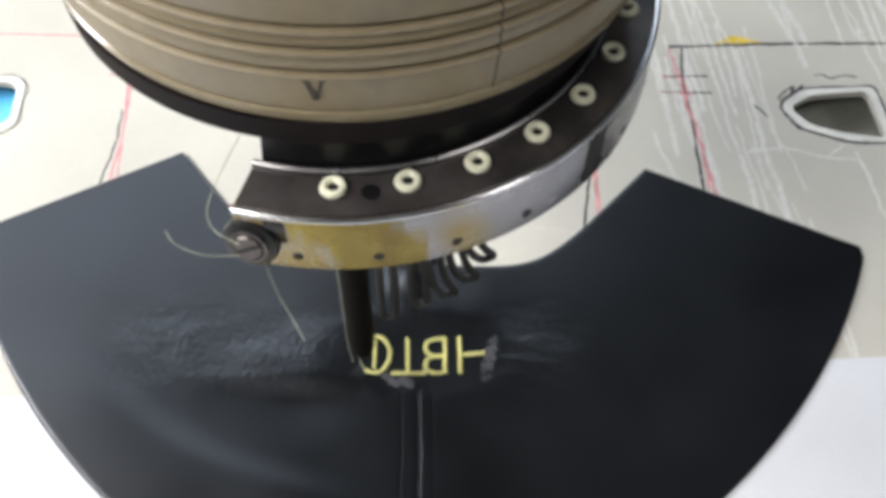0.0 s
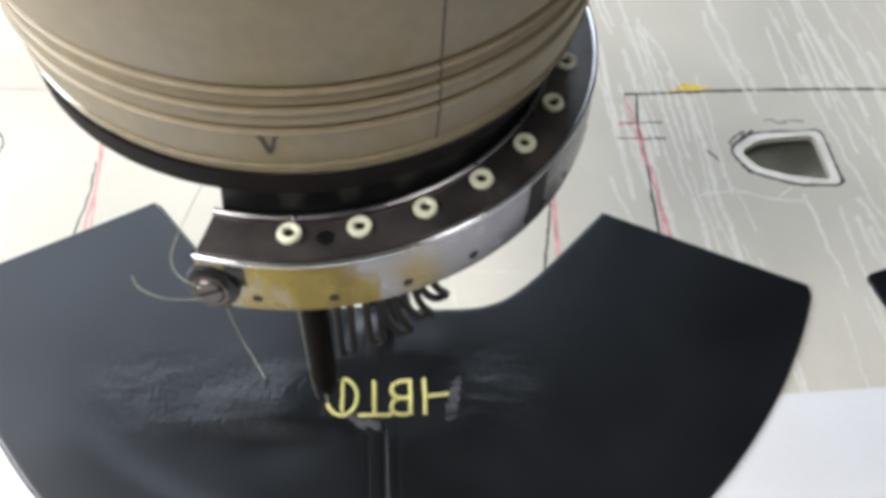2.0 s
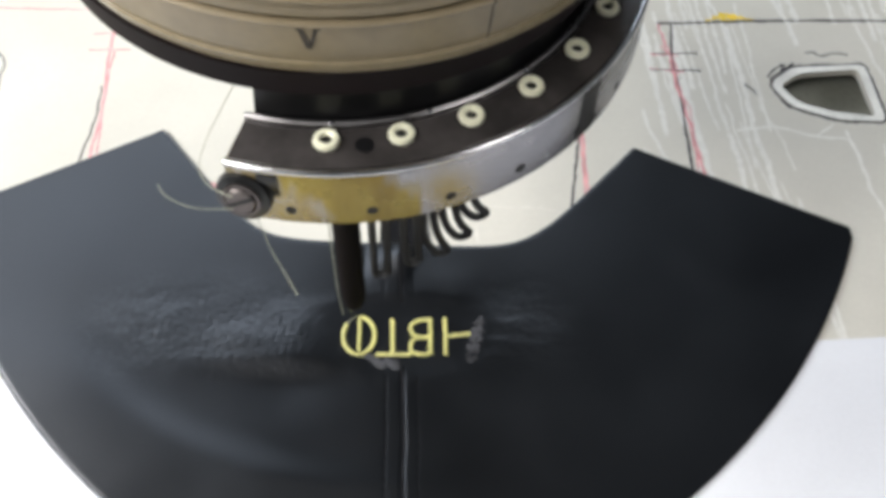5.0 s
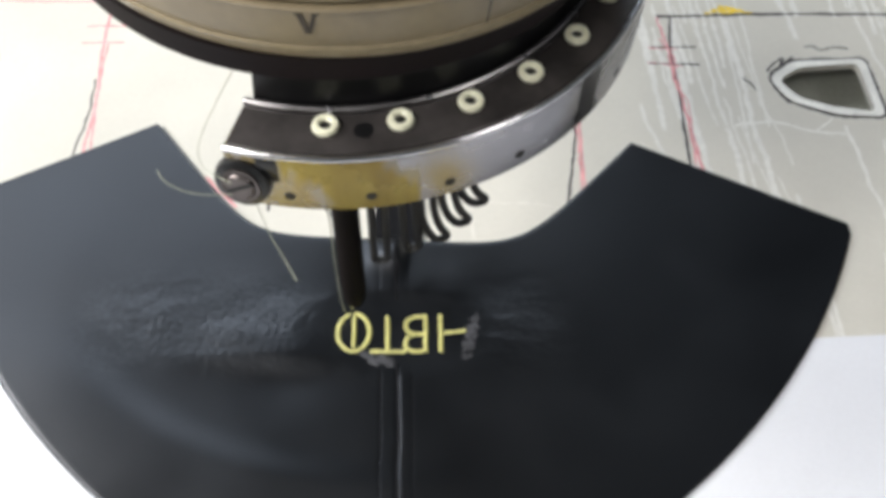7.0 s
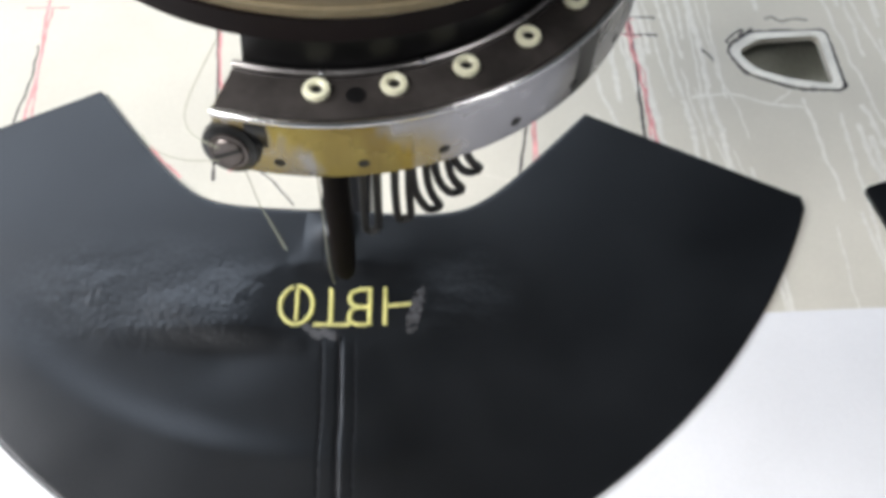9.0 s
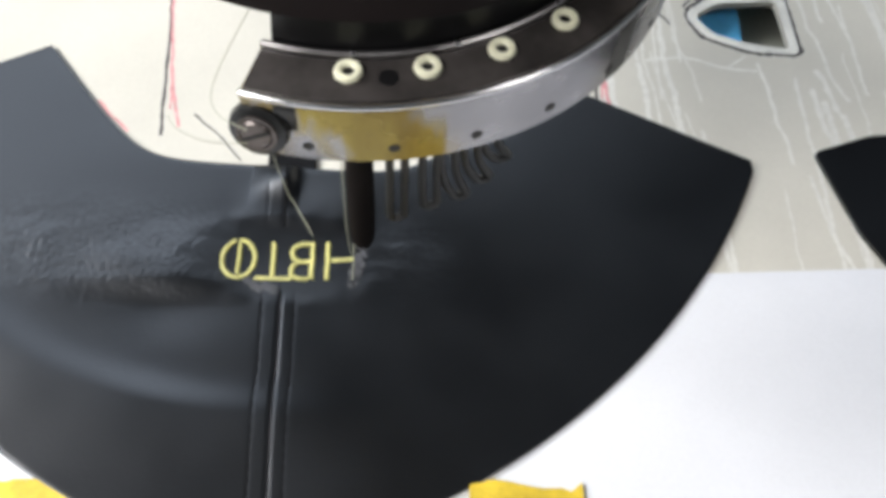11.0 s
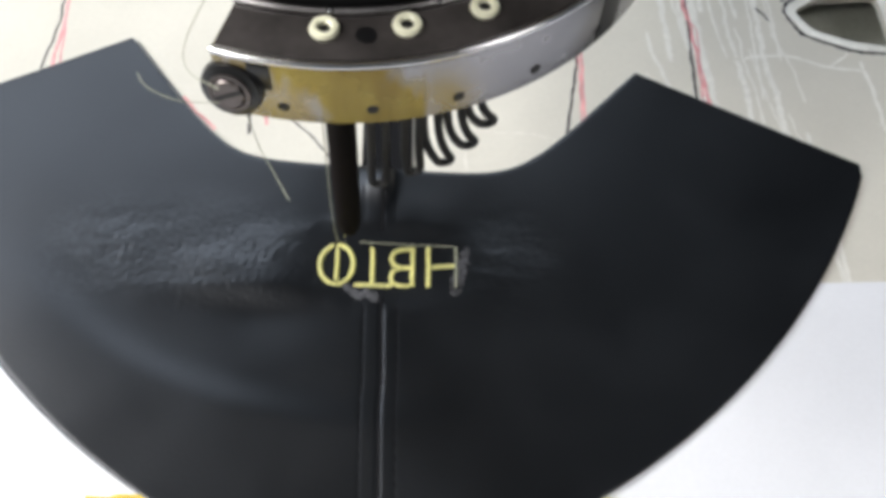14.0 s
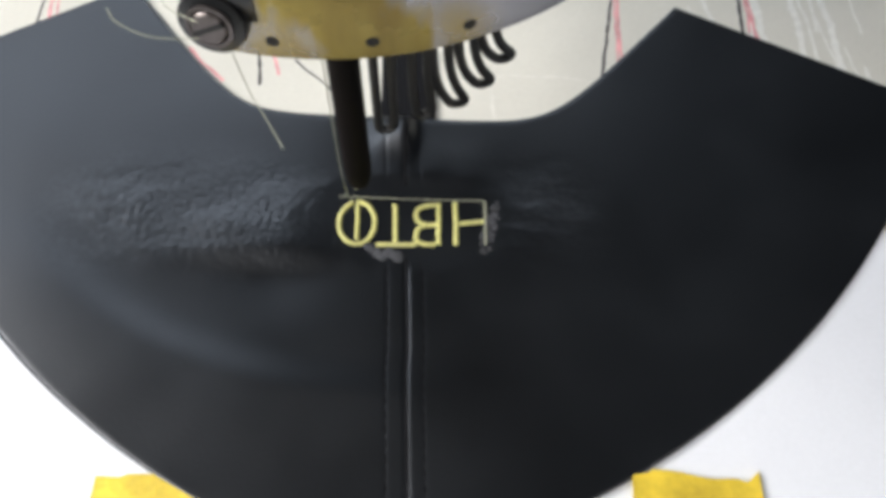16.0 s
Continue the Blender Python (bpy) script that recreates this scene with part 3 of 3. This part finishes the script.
def running(name, a, b, sewn=None, mat=None):
    """A thin travelling stitch."""
    bm = bmesh.new()
    a, b = (a[0], a[1] + LETTER_SHIFT), (b[0], b[1] + LETTER_SHIFT)
    n = max(1, round(math.dist(a, b) / 1.6))
    for k in range(n):
        p = [a[i] + (b[i] - a[i]) * k / n for i in (0, 1)]
        q = [a[i] + (b[i] - a[i]) * (k + 0.99) / n for i in (0, 1)]
        stitch(bm, p, q, 0.1, THICK + relief((p[0] + q[0]) / 2, (p[1] + q[1]) / 2) + 0.2)
    ob = part(name, bm, mat or M_PALE_THREAD, LEATHER)
    if sewn is not None:
        RISING.append((ob, sewn))
    return ob


def build_letters():
    W = 0.68
    # round letter: the side that is still being sewn goes in step by step
    cx, cy, rx, ry = -4.4, -44.2, 2.75, 3.7
    n = 30
    ring = [(cx + rx * math.cos(2 * math.pi * k / n), cy + ry * math.sin(2 * math.pi * k / n)) for k in range(n + 1)]
    satin("letter_o_stroke", ring[20:] , W)
    satin("letter_o_stroke", ring[:9], W)
    for i in range(9, 20):
        running("letter_o_underlay", ring[i], ring[i + 1])
    steps = 11
    for k in range(steps):
        i = 20 - k - 1
        satin("letter_o_stroke", ring[i:i + 2], W, 0.3 + 6.4 * k / steps)
    satin("letter_o_bar", [(-4.5, -41.2), (-4.2, -47.2)], W * 0.75)
    satin("letter_t_stem", [(1.25, -40.6), (1.75, -47.2)], W)
    satin("letter_t_bar", [(-1.2, -47.7), (4.9, -47.4)], W)
    satin("letter_b_stem", [(8.0, -40.1), (8.3, -47.3)], W)
    satin("letter_b_foot", [(8.0, -47.2), (6.2, -47.3), (4.9, -46.8), (4.7, -45.6), (5.1, -44.5), (6.2, -43.9), (8.0, -43.7)], W)
    satin("letter_b_head", [(6.2, -43.9), (4.9, -43.3), (4.5, -42.2), (4.9, -41.1), (6.0, -40.5), (8.0, -40.3)], W)
    satin("letter_h_stem", [(10.6, -39.9), (11.0, -47.3)], W)
    satin("letter_h_bar", [(11.4, -43.4), (15.2, -42.9)], W)
    # threads that are laid before the last stem, and the travelling threads
    running("letter_h_underlay", (15.0, -39.4), (15.4, -47.0), 10.7)
    running("letter_h_underlay", (15.6, -46.8), (15.3, -39.4), 11.3)
    for k, sewn in enumerate((11.7, 12.1, 12.4, 12.7, 13.1, 13.9, 14.4)):
        x0, x1 = 15.0 - 3.2 * k, 15.0 - 3.2 * (k + 1)
        running("travel_stitch", (x0, -39.5 - 0.05 * k), (x1, -39.55 - 0.05 * k), sewn)
    # flat grey lumps paint the highlights of the puckered leather
    for path, w in ((((16.5, -40.6), (16.8, -42.6), (16.3, -44.9), (15.7, -48.4)), 1.5),
                    (((0.8, -49.5), (1.8, -50.1), (2.6, -50.8)), 0.5), (((-2.6, -48.9), (-1.4, -49.6), (0.2, -50.4)), 0.4)):
        bm = bmesh.new()
        pts = smooth_path([(x, y, 0) for x, y in path], 7)
        rng = random.Random(int(w * 100))
        for q in pts:
            for _ in range(2):
                x, y, r = q.x + rng.gauss(0, w * 0.3), q.y + rng.gauss(0, 0.35), rng.uniform(0.3, 0.8)
                lump = pose(x, y, THICK + relief(x, y) + 0.02, rng.uniform(-9, 9), rng.uniform(-9, 9), rng.uniform(0, 180)) @ Matrix.Diagonal((r, r * 0.7, 0.06, 1))
                bmesh.ops.create_icosphere(bm, subdivisions=2, radius=1, matrix=lump)
        part("scuff", bm, M_GLINT, LEATHER, "pale grey lumps standing for glints on the pulled leather")


build_letters()


# ---- machine head ----
def arc_point(r, deg, z):
    return (r * math.cos(radians(deg)), r * math.sin(radians(deg)), z)


STROKES = []


def build_head():
    head = thing("embroidery_head", "beige embroidery machine head with a steel thread ring over the leather", "embroidery machine")
    prof = [(30, 75.2), (37.3, 75.2), (38.1, 76.0), (38.6, 78.5), (39.0, 81.5)]
    for z in (83.8, 86.9, 89.7):
        prof += [(39.05, z - 1.2), (39.42, z - 0.85), (39.42, z - 0.5), (39.1, z - 0.3), (38.5, z - 0.2), (38.5, z + 0.1), (39.1, z + 0.4), (39.3, z + 1.0)]
    # unseen upper part; its height is chosen for the shadow thrown on the sheet
    prof += [(39.9, 100), (40.1, 260), (30, 260)]
    part("housing", lathe(prof, steps=192, centre=(1.1, 1.3)), M_BEIGE, head, "beige enamelled round housing with three grooves")
    skin = [q for q in prof if q[0] > 38 and q[1] < 200] + [(40.0, 200)]
    strip = [(r + 0.05, z) for r, z in skin] + [(r - 0.3, z) for r, z in reversed(skin)]
    part("housing_joint", lathe(strip, -62.16, -61.84, 1, centre=(1.1, 1.3)), M_GROOVE, head, "fine upright joint in the housing", smooth=False)
    part("rim_edge", lathe([(36.8, 75.05), (37.5, 75.0), (38.15, 75.4), (38.55, 76.2), (38.7, 77.2), (38.3, 77.4), (37.0, 77.2)], steps=192, centre=(1.1, 1.3)), M_RIM, head, "glossy lower edge of the housing")
    # letter-like mark on the front, a heavy and a fine stroke with small serifs
    bm = bmesh.new()
    at = pose(1.1, 1.3, 0) @ pose(*arc_point(38.95, -90.2, 81.2))
    for x, z, half, tall, lean in ((-0.42, 0, 0.3, 1.4, -15), (0.42, 0, 0.2, 1.4, 15), (-0.85, 1.3, 0.42, 0.14, 0), (0.85, 1.3, 0.36, 0.14, 0)):
        box(bm, -half, half, -0.14, 0.14, -tall, tall, at @ pose(x, 0, z, 0, lean, 0))
    part("engraved_mark", bm, M_GROOVE, head, "dark engraved mark with two slanting strokes", smooth=False)
    part("base_disc", lathe([(8, 70.6), (35.8, 70.6), (37.0, 71.6), (37.2, 75.1), (8, 75.1)], steps=160, centre=(0.1, 0.4)), M_DISC, head, "glossy black disc under the housing")
    part("guide_block", lathe([(6, 56), (34.8, 56), (35.2, 64), (33.6, 71.8), (6, 71.8)], -102, 120, 90), M_BLACK, head, "black block carrying the thread ring")
    ring = part("thread_ring", lathe([(35.4, 54.5), (42.0, 54.5), (42.5, 55.2), (42.5, 63.9), (42.35, 64.5), (41.9, 64.95), (35.4, 64.9)], -103.5, 120, 150), M_RING_FACE, head,
                "polished steel ring with yellow grease stains and painted yellow reflections")
    part("ring_top", lathe([(36.0, 64.9), (41.8, 64.9), (41.7, 65.15), (36.1, 65.15)], -103.3, 119.8, 150), M_RING_TOP, ring, "dark glossy top of the ring")
    bead = [(42.05 + 0.5 * math.cos(radians(q)), 64.55 + 0.5 * math.sin(radians(q))) for q in range(0, 360, 30)]
    part("ring_edge", lathe(bead, -103.6, 120, 150), M_POLISHED, ring, "bright polished edge of the ring")
    part("ring_lip", lathe([(35.2, 64.8), (36.0, 64.8), (36.0, 65.7), (35.7, 65.9), (35.2, 65.7)], -103.5, 120, 150), M_LIP, ring, "dull steel raised inner lip")
    for k in range(15):
        a = -87.8 + 13.1 * k
        x, y, _ = arc_point(37.9, a, 0)
        e = part("eyelet", lathe([(0.70, 65.1), (1.5, 65.1), (1.6, 65.4), (1.42, 65.85), (0.95, 65.9), (0.70, 65.7)], steps=24, centre=(x, y)), M_CERAMIC, head, "cream ceramic eyelet")
        part("bore", lathe([(0.02, 65.1), (0.70, 65.1), (0.70, 65.3), (0.02, 65.3)], steps=16, centre=(x, y)), M_DARK, e)
    x, y, _ = arc_point(38.6, -81.3, 0)
    part("ring_recess", lathe([(0.02, 65.1), (1.15, 65.1), (1.15, 65.19), (0.02, 65.19)], steps=20, centre=(x, y)), M_BLACK, ring, "dark round recess between two eyelets")
    for a in (-87.0, -68.5, -47.0):
        x, y, _ = arc_point(35.7, a, 0)
        part("lip_screw", lathe([(0.02, 65.5), (0.4, 65.5), (0.4, 65.85), (0.25, 65.95), (0.02, 66.0)], steps=14, centre=(x, y)), M_STEEL, ring, "small bright screw on the ring's lip")
    for k in range(12):
        a = -93.9 + 13.0 * k
        bm = lathe([(0.02, -0.3), (0.68, -0.3), (0.68, 0.06), (0.02, 0.06)], steps=16)
        bmesh.ops.transform(bm, matrix=pose(*arc_point(42.5, a, 57.6)) @ pose(0, 0, 0, 0, 0, a) @ pose(0, 0, 0, 0, 90, 0), verts=bm.verts)
        part("side_hole", bm, M_DARK, ring)
    # raised black patch that paints a dark reflection on the ring
    part("ring_dark_reflection", lathe([(41.5, 55.5), (42.56, 55.5), (42.56, 64.2), (41.5, 64.2)], -42, -37, 6), M_BLACK, ring, "dark reflection painted on the ring face")
    part("clamp_plate", lathe([(41.8, 60.4), (42.5, 60.2), (42.7, 60.6), (42.7, 63.8), (42.5, 64.2), (41.8, 64.2)], -98.5, -95.2, 6), M_BLACK, ring, "small black clamp plate")
    # slotted clamp screw at the ring's open end
    turn = pose(-8.2, -42.6, 60.2) @ pose(0, 0, 0, 78, 0, -10)
    screw = None
    for name, profile, mat in (("clamp_screw", [(0.02, -2), (1.8, -2), (1.8, 0.75), (1.6, 1.0), (0.02, 1.05)], M_DARK_STEEL),
                               ("washer", [(2.2, -1.5), (3.3, -1.5), (3.5, -0.6), (3.3, 0.2), (2.4, 0.4), (2.2, 0)], M_BLACK),
                               ("washer_rim", [(1.95, 0.2), (2.35, 0.2), (2.35, 0.7), (1.95, 0.7)], M_DARK_STEEL)):
        bm = lathe(profile, steps=40)
        bmesh.ops.transform(bm, matrix=turn, verts=bm.verts)
        ob = part(name, bm, mat, screw or head, "slotted steel clamp screw" if not screw else "")
        screw = screw or ob
    bm = bmesh.new()
    box(bm, -1.75, 1.75, -0.26, 0.26, 0.7, 1.09, turn @ pose(0, 0, 0, 0, 0, 30))
    part("slot", bm, M_DARK, screw, smooth=False)
    # needle in its upright tube, which goes up and down with every stitch
    nx, ny = -1.3, -27.6
    needle_tube = part("guide_tube", lathe([(0.7, 5.5), (1.5, 5.5), (1.9, 7.0), (2.1, 10), (2.1, 64), (0.7, 64)], steps=40, centre=(nx + 2.0, ny)), M_TUBE, head, "brown-black upright guide tube")
    part("needle", lathe([(0.02, 0.9), (0.12, 1.5), (0.3, 4), (0.32, 40), (0.02, 40)], steps=16, centre=(nx + 1.2, ny)), M_NEEDLE, needle_tube, "thin steel needle")
    bm = bmesh.new()
    tube(bm, smooth_path([(nx - 0.3, ny - 1.3, 56), (nx - 0.3, ny - 1.2, 30), (nx - 0.4, ny - 0.6, 10), (nx - 0.1, ny - 0.2, 1.4)], 10), 0.11, 6)
    part("needle_thread", bm, M_PALE_THREAD, needle_tube, "pale sewing thread beside the tube")
    STROKES.append(needle_tube)
    # hairpin springs hanging under the ring
    for k in range(5):
        a = -79.6 + 7.4 * k - 0.48 * k * k
        bm = bmesh.new()
        half, top, low = 0.95, 56, (34.2, 36.0, 36.4, 38.6, 41.8)[k]
        path = [(-half, 0, top - q * (top - low - half) / 8) for q in range(9)]
        path += [(-half * math.cos(radians(q)), 0, low + half - half * math.sin(radians(q))) for q in range(20, 180, 20)]
        path += [(half, 0, low + half + q * (top - low - half) / 8) for q in range(9)]
        lean = (0.0, 0.5, 2.8, 3.2, 3.4)[k]
        path = [(x + lean * ((top - z) / (top - low)) ** 4 - lean * 0.72, y, z) for x, y, z in path]
        tube(bm, path, 0.58, 10)
        bmesh.ops.transform(bm, matrix=pose(*arc_point(37.3, a, 0)) @ pose(0, 0, 0, 0, 0, a + 90), verts=bm.verts)
        part("hairpin_spring", bm, M_RUBBER, head, "black hairpin-shaped wire spring")
    # loose thread ends round the screw
    for pts, mat in ((((-9, -44, 62), (-13, -40.5, 60), (-14.2, -37, 60), (-12.4, -31.5, 62), (-8.6, -26.5, 67)), M_PALE_THREAD),
                     (((-9, -43.5, 59), (-13.6, -43.9, 59.4), (-17, -42.9, 60), (-18.3, -41.4, 60.4)), M_PALE_THREAD),
                     (((-7, -43, 57), (-5.8, -44.4, 52), (-4.4, -46, 50), (-2.2, -49.4, 49.6)), M_PALE_THREAD)):
        bm = bmesh.new()
        tube(bm, smooth_path(pts, 10), 0.06, 6)
        part("loose_thread", bm, mat, head, "fine pale loose thread")
    return head


build_head()


# ---- movement: the frame carries the sheet and all that lies on it under the standing head ----
def motions():
    rows = [(t, pose(x * MM, y * MM, 0)) for t, x, y in SHEET_ROWS]
    for ob in MOVED:
        walk(ob, rows)
    for ob, t in RISING:
        down, up = pose(0, 0, -0.0042), pose(0, 0, 0)
        keys = [(0.0, down), (t, down), (t + 0.2, up), (16.0, up)]
        walk(ob, keys)
    # each stretch of even strokes: from, to and their number; the tube is up at both ends
    rows = [(0.0, pose(0, 0, 0.001))]
    for t0, t1, n in ((0.25, 4.25, 10), (4.25, 6.4, 5), (6.4, 9.6, 8), (9.6, 11.8, 5), (11.8, 15.8, 10)):
        for k in range(n):
            rows.append((t0 + (t1 - t0) * k / n, pose(0, 0, 0.008)))
            rows.append((t0 + (t1 - t0) * (k + 0.5) / n, pose(0, 0, 0)))
    rows += [(15.8, pose(0, 0, 0.008)), (16.0, pose(0, 0, 0))]
    for ob in STROKES:
        walk(ob, rows)


motions()
